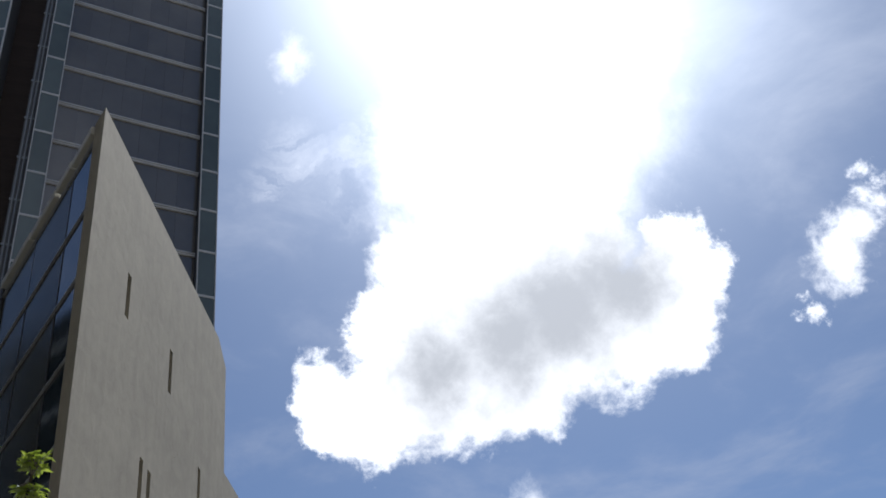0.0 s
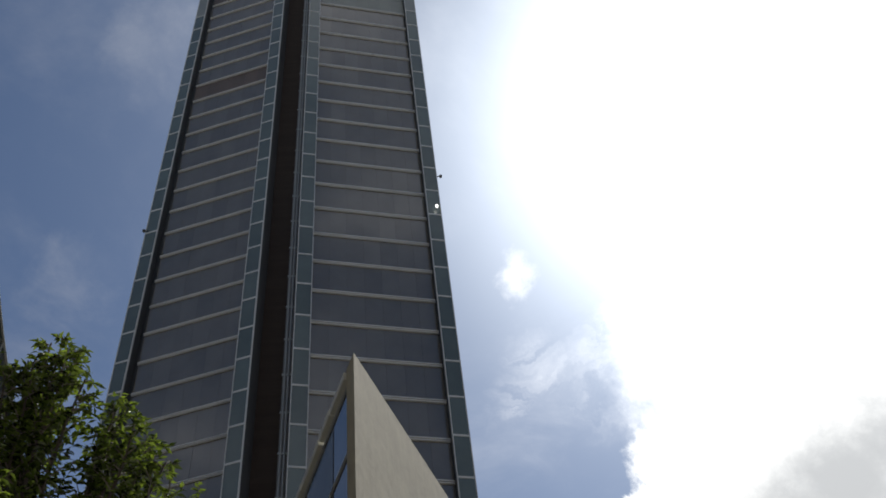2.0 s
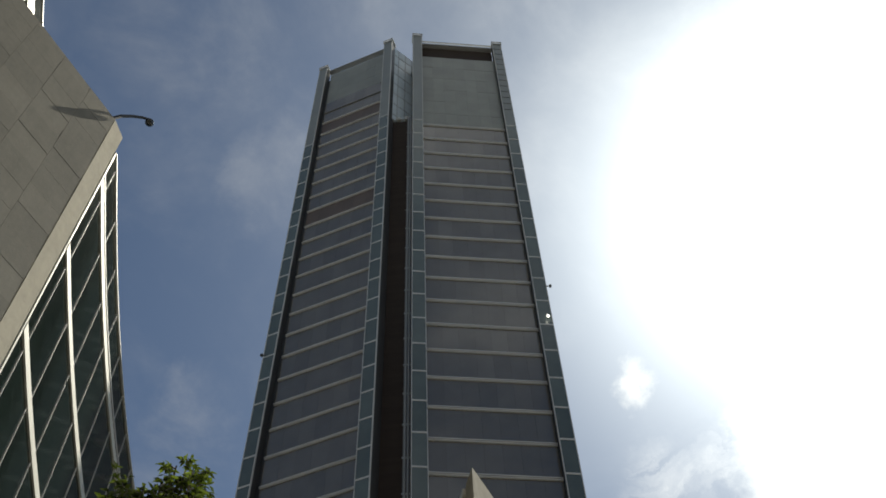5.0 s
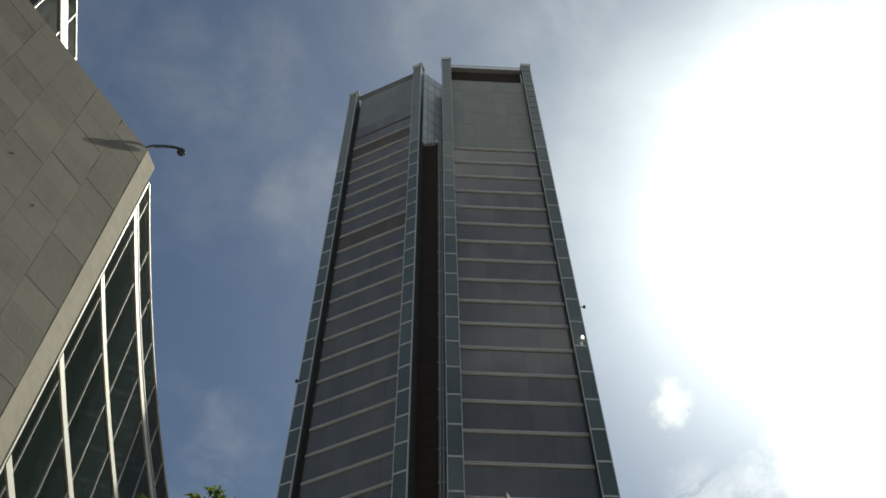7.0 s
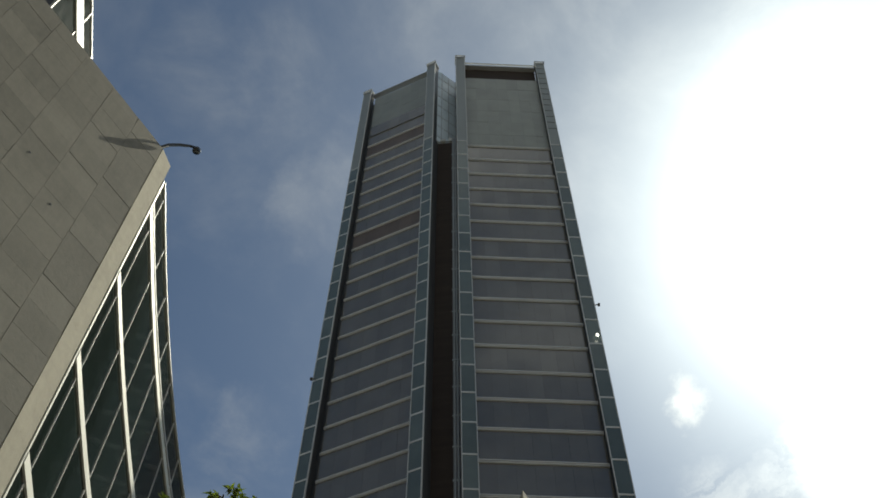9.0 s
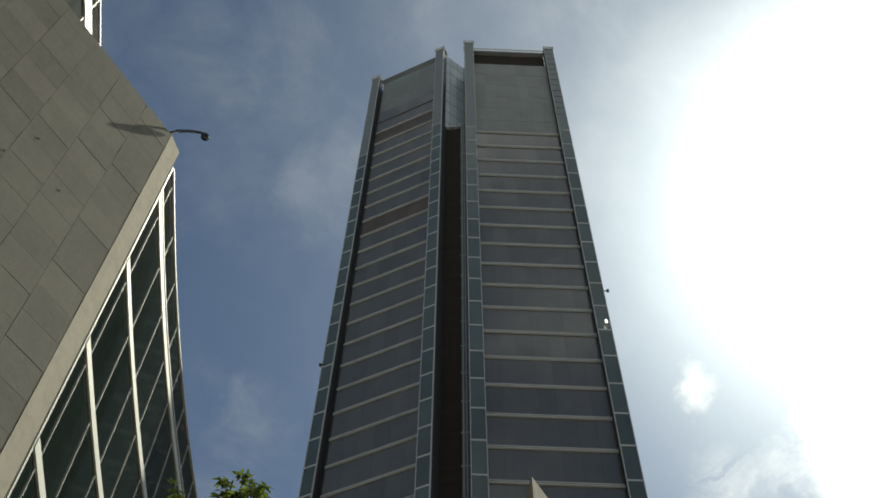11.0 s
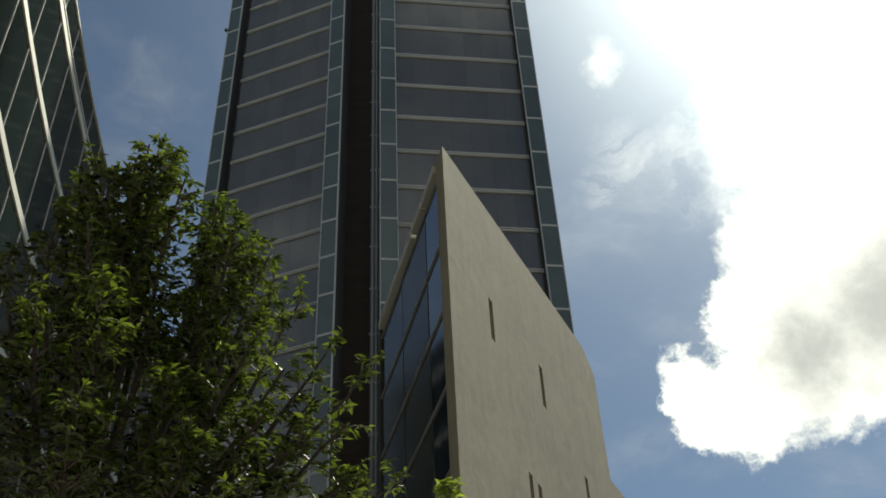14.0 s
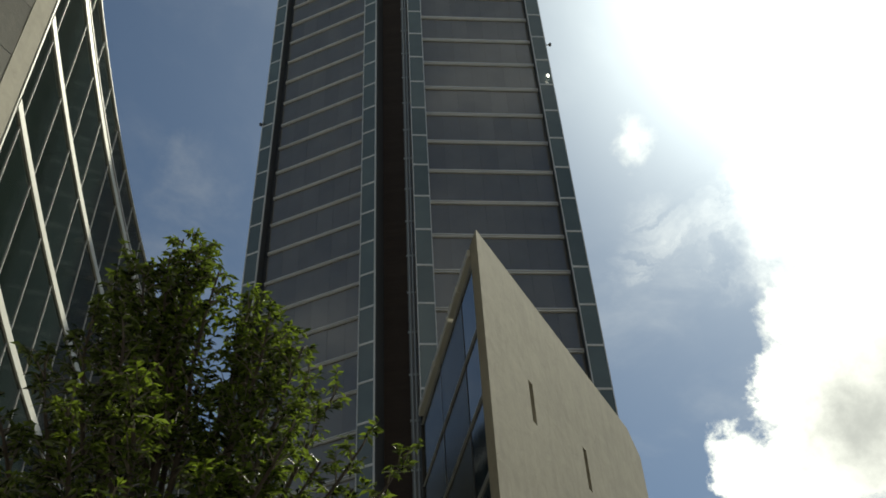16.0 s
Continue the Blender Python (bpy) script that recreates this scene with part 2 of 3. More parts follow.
# weak mirror; the dim grey-olive reflection is painted into the base colour
DIM_REFLECT_GLASS = glazing("dim_reflect_glass", (0.060, 0.062, 0.053), 0.12, 0.15, wave=0.08, ior=1.3)
UNSEEN = material("grey_unseen_wall", (0.12, 0.115, 0.105), 0.7, vary=0.3, grain=2.0, streak=0.2)
PAVING = material("grey_paving", (0.15, 0.143, 0.13), 0.85, vary=0.18, grain=3.0, bump=0.3)
TWIG = material("young_bark", (0.15, 0.125, 0.095), 0.5, vary=0.2, grain=20.0)
BARK = material("bark", (0.065, 0.05, 0.038), 0.8, vary=0.3, grain=20.0, bump=0.5)


def foliage(name, dark, light):
    m = bpy.data.materials.new(name)
    m.use_nodes = True
    n = Nodes(m.node_tree)
    out = n.add("ShaderNodeOutputMaterial")
    b = n.add("ShaderNodeBsdfPrincipled")
    g = n.add("ShaderNodeNewGeometry")
    col = n.mix(g.outputs["Random Per Island"], dark, light)
    n.feed(b.inputs["Base Color"], col)
    b.inputs["Roughness"].default_value = 0.12
    b.inputs["Specular IOR Level"].default_value = 1.0
    tr = n.add("ShaderNodeBsdfTranslucent")
    n.feed(tr.inputs[0], n.vec("MULTIPLY", col, (1.5, 1.6, 0.6)))
    ms = n.add("ShaderNodeMixShader")
    ms.inputs[0].default_value = 0.32
    n.tree.links.new(b.outputs[0], ms.inputs[1])
    n.tree.links.new(tr.outputs[0], ms.inputs[2])
    n.tree.links.new(ms.outputs[0], out.inputs[0])
    return m


LEAF = foliage("leaf", (0.010, 0.016, 0.005), (0.155, 0.205, 0.052))
LEAF_YOUNG = foliage("young_leaf", (0.20, 0.26, 0.06), (0.36, 0.42, 0.12))


# ---- mesh helpers ----
def link(name, bm, mat, parent=None, label=""):
    me = bpy.data.meshes.new(name)
    bm.to_mesh(me)
    bm.free()
    me.materials.append(mat)
    ob = new(name, me)
    if parent is not None:
        ob.parent = parent
    return tagged(ob, label)


part = link


def share(name, me, m, parent):
    """One more piece on the same mesh."""
    ob = new(name, me)
    ob.parent = parent
    ob.matrix_basis = m
    return ob


def empty(name, m=None):
    ob = new(name)
    ob.empty_display_size = 0.2
    if m is not None:
        ob.matrix_world = m
    return ob


def add_box(bm, x0, x1, y0, y1, z0, z1, bevel=0.0):
    vs = bmesh.ops.create_cube(bm, size=1.0)["verts"]
    bmesh.ops.scale(bm, vec=(x1 - x0, y1 - y0, z1 - z0), verts=vs)
    bmesh.ops.translate(bm, vec=((x0 + x1) / 2, (y0 + y1) / 2, (z0 + z1) / 2), verts=vs)
    if bevel:
        es = {e for v in vs for e in v.link_edges}
        bmesh.ops.bevel(bm, geom=list(es), offset=bevel, segments=1, affect="EDGES")
    return bm


def box(x0, x1, y0, y1, z0, z1, bevel=0.0):
    return add_box(bmesh.new(), x0, x1, y0, y1, z0, z1, bevel)


def mesh_of(name, bm, mat):
    me = bpy.data.meshes.new(name)
    bm.to_mesh(me)
    bm.free()
    me.materials.append(mat)
    return me


def prism(points, z0, z1):
    bm = bmesh.new()
    low = [bm.verts.new((x, y, z0)) for x, y in points]
    high = [bm.verts.new((x, y, z1)) for x, y in points]
    n = len(points)
    for i in range(n):
        bm.faces.new((low[i], low[(i + 1) % n], high[(i + 1) % n], high[i]))
    bm.faces.new(high)
    bm.faces.new(low[::-1])
    bmesh.ops.recalc_face_normals(bm, faces=bm.faces)
    return bm


def tube(points, radii, sides=6):
    """A tapered round limb along points."""
    bm = bmesh.new()
    add_tube(bm, points, radii, sides)
    return bm


def add_tube(bm, points, radii, sides=6):
    rings = []
    for i, (p, r) in enumerate(zip(points, radii)):
        a, b = points[max(i - 1, 0)], points[min(i + 1, len(points) - 1)]
        q = (Vector(b) - Vector(a)).to_track_quat("Z", "Y")
        rings.append([bm.verts.new(Vector(p) + q @ Vector((r * math.cos(k * math.tau / sides), r * math.sin(k * math.tau / sides), 0))) for k in range(sides)])
    for u, w in zip(rings, rings[1:]):
        for k in range(sides):
            bm.faces.new((u[k], u[(k + 1) % sides], w[(k + 1) % sides], w[k]))
    bm.faces.new(rings[0][::-1])
    bm.faces.new(rings[-1])


def holed_wall(xs, zs, solid, thick):
    """A wall in the x-z plane, from y = 0 inwards to y = thick, made of the cells for which solid(x, z) holds: openings go through it."""
    bm = bmesh.new()
    at = {}

    def v(x, y, z):
        key = (round(x, 4), y, round(z, 4))
        if key not in at:
            at[key] = bm.verts.new((x, y, z))
        return at[key]

    nx, nz = len(xs) - 1, len(zs) - 1
    full = [[solid((xs[i] + xs[i + 1]) / 2, (zs[j] + zs[j + 1]) / 2) for j in range(nz)] for i in range(nx)]
    on = lambda i, j: 0 <= i < nx and 0 <= j < nz and full[i][j]
    for i in range(nx):
        for j in range(nz):
            if not full[i][j]:
                continue
            x0, x1, z0, z1 = xs[i], xs[i + 1], zs[j], zs[j + 1]
            bm.faces.new((v(x0, 0, z0), v(x1, 0, z0), v(x1, 0, z1), v(x0, 0, z1)))
            bm.faces.new((v(x0, thick, z0), v(x0, thick, z1), v(x1, thick, z1), v(x1, thick, z0)))
            for out, (a, b) in ((on(i - 1, j), ((x0, z0), (x0, z1))), (on(i + 1, j), ((x1, z1), (x1, z0))), (on(i, j - 1), ((x1, z0), (x0, z0))), (on(i, j + 1), ((x0, z1), (x1, z1)))):
                if not out:
                    bm.faces.new((v(a[0], 0, a[1]), v(b[0], 0, b[1]), v(b[0], thick, b[1]), v(a[0], thick, a[1])))
    bmesh.ops.recalc_face_normals(bm, faces=bm.faces)
    return bm


# ---- ground ----
ground = link("ground", prism([(-2500, -2500), (2500, -2500), (2500, 2500), (-2500, 2500)], -0.3, 0.0), PAVING)
tagged(ground, "grey stone paving of an open city plaza", "pavement", kind="structure")

# ---- office tower ----
tower = tagged(empty("office_tower", pose(-5.2, 62.0, 0)), "tall dark glass office tower with two wings and pale floor bands", "tower")
TOWER_INV = tower.matrix_world.inverted()


def wing(m, FIRST, FLOOR, x0, x1, cols, top, lines_to, screen_from, brown, strips, depth, thick):
    """One wing. FIRST, FLOOR: first floor line and storey height. Local x along its front, y inwards. strips: (x0, x1, top) of the projecting piers."""
    a, b = min(s[0] for s in strips), max(s[1] for s in strips)
    body = part("wing", box(a + 0.15, b - 0.15, 0.25, depth, 0, top - 3.4), DARK_METAL, tower, "dark glazed wing with pale floor bands")
    body.matrix_basis = TOWER_INV @ m
    w = (x1 - x0) / cols
    rows = int((top - FIRST) // FLOOR)
    kinds = {k: mesh_of("pane", box(0.005, w - 0.005, 0, 0.12, 0.0, FLOOR - 0.03), k) for k in (TOWER_GLASS, BROWN_GLASS, SCREEN_GLASS)}
    for r in range(rows):
        z = FIRST + r * FLOOR
        k = BROWN_GLASS if r in brown else SCREEN_GLASS if z > screen_from else TOWER_GLASS
        for c in range(cols):
            share("pane", kinds[k], pose(x0 + c * w, 0.1, z, random.uniform(-0.2, 0.2), 0, random.uniform(-0.25, 0.25)), body)
    band = mesh_of("floor_band", add_box(box(x0, x1, -0.10, 0.2, 0.02, thick, 0.02), x0, x1, -0.06, 0.2, -thick, -0.02, 0.02), PALE_ALU)
    slim = mesh_of("floor_band", box(x0, x1, -0.05, 0.2, -0.05, 0.05, 0.02), DARK_ALU)
    for r in range(rows + 1):
        z = FIRST + r * FLOOR
        if z < lines_to:
            share("floor_band", band if z < 136 else slim, pose(0, 0, z), body)
    part("base_wall", box(x0, x1, 0.05, 0.24, 0, FIRST), ALU, body)
    for s0, s1, stop in strips:
        pier = part("pier", box(s0 + 0.03, s1 - 0.03, -0.62, 0.5, 0, stop, 0.02), DARK_METAL, tower, "glazed corner pier with aluminium edges")
        pier.matrix_basis = TOWER_INV @ m
        pane = mesh_of("pane", box(s0 + 0.06, s1 - 0.06, -0.68, -0.6, 0.09, FLOOR - 0.09), STRIP_GLASS)
        rail = mesh_of("floor_band", box(s0, s1, -0.72, -0.58, -0.10, 0.10, 0.02), PALE_ALU)
        for r in range(int((stop - FIRST) // FLOOR) + 1):
            z = FIRST + r * FLOOR
            if z < 128:
                share("floor_band", rail, pose(0, 0, z), pier)
            if z + FLOOR < 128:
                share("pane", pane, pose(0, 0, z), pier)
        part("pier_head", box(s0 + 0.05, s1 - 0.05, -0.70, -0.55, FIRST + FLOOR * int((128 - FIRST) // FLOOR) + 0.06, stop), HEAD, pier, "plain pale grey cladding")
        for ex in (s0, s1 - 0.07):
            part("edge_trim", box(ex, ex + 0.07, -0.73, -0.55, 0, stop), PALE_ALU, pier)
        part("pier_cap", box(s0 - 0.08, s1 + 0.08, -0.85, 0.6, stop, stop + 0.16, 0.03), ALU, pier)
        posts = bmesh.new()
        for px in (s0 - 0.05, s1 - 0.05):
            for py in (-0.82, 0.47):
                add_box(posts, px, px + 0.1, py, py + 0.1, stop + 0.16, stop + 0.75)
        part("corner_post", posts, ALU, pier)
        ring = add_box(box(s0 - 0.1, s1 + 0.1, -0.87, -0.72, stop + 0.6, stop + 0.78), s0 - 0.1, s1 + 0.1, 0.46, 0.6, stop + 0.6, stop + 0.78)
        add_box(add_box(ring, s0 - 0.1, s0 + 0.04, -0.72, 0.46, stop + 0.6, stop + 0.78), s1 - 0.04, s1 + 0.1, -0.72, 0.46, stop + 0.6, stop + 0.78)
        part("top_ring", ring, ALU, pier)
    return body


def plan_pose(x, y, az):
    """Local x runs along the heading az."""
    return pose(x, y, 0, 0, 0, 90 - az)


RIGHT = plan_pose(-2.54, 59.45, 82.6)
LEFT = plan_pose(-8.43, 59.6, 110.0)
wing(RIGHT, 1.3, 4.0, 0.0, 11.0, 7, 151.6, 126.0, 125.0, (), [(-1.4, 0.0, 155.5), (11.0, 12.4, 154.3)], 15.0, 0.16)
wing(LEFT, 0.75, 3.5, -8.96, 0.37, 6, 153.1, 139.0, 138.0, (30, 37), [(-10.7, -9.39, 153.1), (0.37, 1.73, 153.3)], 3.0, 0.12)


def finish_tower():
    def at(ob, m):
        ob.matrix_basis = TOWER_INV @ m
        return ob
    # set-back head and coping of the right wing
    at(part("parapet", box(0, 11, 0.6, 0.9, 147.0, 154.0), BROWN, tower), RIGHT)
    at(part("coping", box(0, 11, -0.1, 0.9, 154.0, 154.3), ALU, tower), RIGHT)
    for i in range(7):
        at(part("rail_post", box(0.4 + i * 1.7, 0.46 + i * 1.7, -0.05, 0.01, 154.3, 155.3), WHITE, tower), RIGHT)
    at(part("handrail", box(0, 11, -0.06, 0.02, 154.9, 155.32), WHITE, tower), RIGHT)
    at(part("coping", box(-9.3, 0.3, -0.15, 0.6, 152.7, 152.95), ALU, tower), LEFT)
    # hollow joint beside the pane field of the left wing
    at(part("joint_wall", box(-9.39, -8.96, 0.7, 0.85, 0, 152.1), BROWN, tower), LEFT)
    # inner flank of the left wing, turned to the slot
    back = part("flank", prism([(-7.05, 59.3), (-2.3, 63.45), (-2.3, 75), (-17, 75), (-17, 64), (-7.3, 60.2)], 128.2, 153.2), SIDE_GLASS, tower, "glass flank above the slot, sky reflection painted as pale blue")
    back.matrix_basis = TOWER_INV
    flank_line = plan_pose(-7.05, 59.3, 48.9)
    for i in range(1, 5):
        at(part("mullion", box(i * 1.25 - 0.03, i * 1.25 + 0.03, -0.05, 0.03, 128.2, 153.2), ALU, tower), flank_line)
    for i in range(7):
        at(part("transom", box(0.1, 6.2, -0.04, 0.03, 129.5 + i * 3.5, 129.58 + i * 3.5), ALU, tower), flank_line)
    for i in range(12):
        at(part("rung", box(11.05, 12.35, -0.75, -0.6, 130.3 + i * 2.0, 130.42 + i * 2.0), DARK_ALU, tower), RIGHT)
    core = part("core", prism([(-7.2, 60.35), (-3.7, 60.15), (-3.7, 75), (-16, 75)], 0, 128.2), DARK_METAL, tower)
    core.matrix_basis = TOWER_INV
    slat = mesh_of("slat", box(-1.75, 1.75, -0.10, 0.1, 0, 0.44), BROWN)
    for i in range(283):
        share("slat", slat, pose(-5.55, 60.2, 0.5 + i * 0.45, 0, 0, -3.3), core)
    chase = part("pipe_chase", box(-4.6, -3.95, 59.6, 60.2, 0, 128.3), DARK_ALU, tower)
    chase.matrix_basis = TOWER_INV
    clip = mesh_of("bracket", box(-4.66, -3.9, 59.52, 59.62, -0.09, 0.09, 0.02), ALU)
    for i in range(31):
        share("bracket", clip, pose(0, 0, 3.3 + i * 4.0), chase)
    for px in (-4.42, -4.14):
        part("pipe", tube([Vector((px, 59.5, z)) for z in (0.0, 64.0, 128.2)], [0.07, 0.07, 0.07], 8), ALU, chase)
    kerb = part("roof_rail", add_box(add_box(box(-7.1, -4.2, 60.0, 60.08, 128.3, 128.42), -6.2, -5.5, 60.0, 60.5, 128.3, 129.0), -5.0, -4.4, 60.0, 60.5, 128.3, 129.3), WHITE, tower)
    kerb.matrix_basis = TOWER_INV


finish_tower()


def bracket_lamp(x, y, z, side):
    """A small floodlight on an arm off a pier."""
    ob = tagged(empty("floodlight", pose(x, y, z)), "small dark facade floodlight on a bracket off the tower pier", "floodlight", group="floodlights on the tower")
    part("arm", box(min(0, side * 0.5), max(0, side * 0.5), -0.04, 0.04, -0.04, 0.04), DARK_METAL, ob)
    part("head", add_box(bmesh.new(), side * 0.5 - 0.13, side * 0.5 + 0.13, -0.16, 0.14, -0.13, 0.13, 0.04), DARK_METAL, ob)
    return ob


bracket_lamp(-18.2, 62.0, 80.9, -1)
bracket_lamp(9.75, 60.45, 88.0, 1)


def facade_glint():
    """A sun glint on the face of the pier, added as a small glowing oval."""
    ob = tagged(empty("facade_glint", pose(9.37, 60.12, 82.2, 0, 0, 7.4)), "sun glint on the tower pier, added as a small glowing oval", "lamp")
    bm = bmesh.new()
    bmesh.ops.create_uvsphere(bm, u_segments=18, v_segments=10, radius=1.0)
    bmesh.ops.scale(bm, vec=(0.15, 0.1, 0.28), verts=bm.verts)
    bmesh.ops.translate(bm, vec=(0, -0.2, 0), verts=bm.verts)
    part("glint_oval", bm, GLINT, ob, "white oval whose emission stands in for the glint")
    # holder invented to carry the glowing oval
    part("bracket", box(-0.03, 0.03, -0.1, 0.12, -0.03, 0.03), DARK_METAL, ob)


facade_glint()

# ---- wedge building ----
WH = 19.0                                  # roof height
TIP = Vector((0.294, 17.23, 0))
WEDGE = plan_pose(TIP.x, TIP.y, 25.0)
wedge = tagged(empty("wedge_building", WEDGE), "sharp-cornered pale rendered building with slit windows and a glazed flank", "building")
SLITS = [(2.30, 14.82, 1.15), (5.43, 14.7, 1.2), (3.86, 10.4, 1.8), (4.39, 10.4, 1.75), (8.13, 12.84, 1.15)]


def wedge_wall():
    half = 0.115
    xs = sorted({0.0, 9.7, 10.55, 24.0, *[s[0] - half for s in SLITS], *[s[0] + half for s in SLITS]})
    zs = sorted({0.0, 15.0, WH, *[s[1] for s in SLITS], *[s[1] + s[2] for s in SLITS]})

    def solid(x, z):
        if x > 10.55 and z > 15.0:
            return False
        return not any(abs(x - s[0]) < half and s[1] < z < s[1] + s[2] for s in SLITS)
    bm = holed_wall(xs, zs, solid, 0.4)
    for v in bm.verts:                       # the end is cut along the glazed flank
        if v.co.x < 0.01 and v.co.y > 0.3:
            v.co.x = 0.46
        if abs(v.co.x - 10.55) < 0.01 and v.co.z > WH - 0.01:
            v.co.z -= 0.55
    part("wall", bm, STONE, wedge)
    for x, z, h in SLITS:
        w = part("window", add_box(bmesh.new(), x - half, x + half, 0.22, 0.25, z, z + h), BLUE_GLASS, wedge, "narrow slit window")
        part("frame", add_box(box(x - half, x - half + 0.02, 0.18, 0.27, z, z + h), x + half - 0.02, x + half, 0.18, 0.27, z, z + h), DARK_METAL, w)


wedge_wall()
# the glazed flank runs off along another heading
FLANK = WEDGE.inverted() @ plan_pose(TIP.x - 0.02, TIP.y + 0.05, -15.0)
FL = 7.3


def wedge_flank():
    def at(ob):
        ob.matrix_basis = FLANK
        return ob
    part("core", prism([(0.95, 0.42), (10.4, 0.42), (10.4, 5.0), (5.7, 4.2)], 0, WH - 0.4), DARK_METAL, wedge)
    part("low_core", prism([(10.6, 0.42), (23.8, 0.42), (23.8, 6.0), (10.6, 6.0)], 0, 14.6), DARK_METAL, wedge)
    levels = [0.0, 1.5, 3.4, 5.28, 7.15, 9.02, 10.9, 12.77, 14.68, 16.5, 18.5]
    marks = [0.6, 1.95, 4.6, FL]
    for z0, z1 in zip(levels, levels[1:]):
        for u0, u1 in zip(marks, marks[1:]):
            g = part("pane", box(u0 + 0.005, u1 - 0.005, -0.08, -0.05, z0 + 0.005, z1 - 0.005), BLUE_GLASS if u0 < 1 else DIM_REFLECT_GLASS, wedge)
            g.matrix_basis = FLANK @ pose(0, 0, 0, 0, 0, random.uniform(-0.1, 0.1))
        at(part("transom", box(0.58, FL, -0.1, -0.005, z1 - 0.016, z1 + 0.016), ALU, wedge))
    for u in marks[1:3]:
        at(part("mullion", box(u - 0.02, u + 0.02, -0.1, -0.04, 0, 18.5), DARK_METAL, wedge))
    at(part("gutter", box(0.6, FL, -0.3, -0.12, 18.53, 18.72), DARK_METAL, wedge))
    # stepped coping in three lengths
    for u0, u1, lift in ((0.6, 1.9, 0.0), (1.97, 3.0, 0.05), (3.07, 4.9, 0.0), (4.97, FL, 0.05)):
        at(part("coping", box(u0, u1, -0.35, 0.07, 18.72 + lift, 18.96 + lift, 0.02), WHITE, wedge))
    at(part("end_wall", box(FL, FL + 0.25, -2.2, 0.0, 0, 18.9), DARK_METAL, wedge))


wedge_flank()

# ---- stone-clad building with a curved glass front ----
CX, CY, TOP = -12.1, 15.93, 36.5
clad = tagged(empty("clad_building", pose(CX, CY, 0)), "stone-clad building with a curved dark green glass front and white fins", "building")
CLAD_INV = clad.matrix_world.inverted()
SIDE = CLAD_INV @ plan_pose(CX, CY, 205.0)      # local x runs back from the corner towards the plaza, y outwards to the right hand


def front_x(y):
    t = y - 17.0
    return -12.03 - 0.234 * t + 0.0039 * t * t


def curved(y0, y1, step, out0, out1, z0, z1):
    """A strip that follows the curved front, between two offsets from it."""
    bm = bmesh.new()
    n = max(1, int((y1 - y0) / step))
    ring = []
    for i in range(n + 1):
        y = y0 + (y1 - y0) * i / n
        x = front_x(y)
        k = -0.234 + 0.0078 * (y - 17.0)
        nx, ny = 1 / math.hypot(1, k), -k / math.hypot(1, k)
        ring.append([bm.verts.new((x + nx * o - CX, y + ny * o - CY, z)) for o, z in ((out0, z0), (out1, z0), (out1, z1), (out0, z1))])
    for a, b in zip(ring, ring[1:]):
        for j in range(4):
            bm.faces.new((a[j], b[j], b[(j + 1) % 4], a[(j + 1) % 4]))
    bm.faces.new(ring[0][::-1])
    bm.faces.new(ring[-1])
    bmesh.ops.recalc_face_normals(bm, faces=bm.faces)
    return bm


def clad_front():
    y_end = 51.0
    top = 35.4
    fins = [33.35 - 4.2 * i for i in range(8)]
    part("core", prism([(-1.2, 1.1)] + [(front_x(y) - CX - 0.6, y - CY) for y in range(18, 51, 4)] + [(-25, 34), (-25, 1)], 0, top - 0.3), DARK_METAL, clad)
    part("coping", curved(16.8, y_end, 1.0, -0.05, 0.06, top - 0.05, top + 0.03), WHITE, clad)
    levels = [top] + fins + [0.0]
    marks = [16.8, 17.5]
    while marks[-1] < y_end:
        marks.append(marks[-1] + 2.15)
    for z1, z0 in zip(levels, levels[1:]):
        for a, b in zip(marks, marks[1:]):
            part("pane", curved(a + 0.02, b - 0.02, 3.0, -0.06, -0.02, z0 + 0.02, z1 - 0.02), GREEN_GLASS, clad)
    for a in marks:
        part("mullion", curved(a - 0.013, a + 0.013, 1.0, -0.06, 0.015, 0, top), PALE_ALU, clad)
    for z in fins:
        part("fin", curved(16.8, y_end, 1.0, -0.04, 0.05, z - 0.2, z + 0.17), WHITE, clad, "white horizontal fin")
    part("fin_lip", curved(16.8, y_end, 1.0, -0.04, 0.03, fins[0] + 0.42, fins[0] + 0.5), PALE_ALU, clad, "slim rail above the top fin")
    part("edge_frame", curved(16.72, 16.82, 1.0, -0.06, 0.02, 0, top), WHITE, clad)
    # set-back glazed block above
    f0, f1 = (-16.7, 11.6), (-19.6, 22.0)
    az = math.degrees(math.atan2(f1[0] - f0[0], f1[1] - f0[1]))
    m = CLAD_INV @ plan_pose(f0[0], f0[1], az)
    length = math.hypot(f1[0] - f0[0], f1[1] - f0[1])

    def at(ob):
        ob.matrix_basis = m
        return ob
    at(part("upper_core", box(0.05, length, 0.08, 8, 34, 46.4), DARK_METAL, clad))
    for i in range(5):
        u = i * 2.1
        for z0, z1 in ((38, 41), (41, 44.9), (44.9, 46.5)):
            at(part("pane", box(u + 0.02, u + 2.08, 0.02, 0.06, z0, z1 - 0.02), GREEN_GLASS, clad))
        at(part("mullion", box(u - 0.03, u + 0.03, -0.03, 0.08, 36, 46.6), WHITE, clad))
    at(part("fin", box(0, length, -0.08, 0.06, 44.2, 45.15), WHITE, clad))
    at(part("coping", box(0, length, -0.04, 0.1, 46.55, 46.65), WHITE, clad))


clad_front()


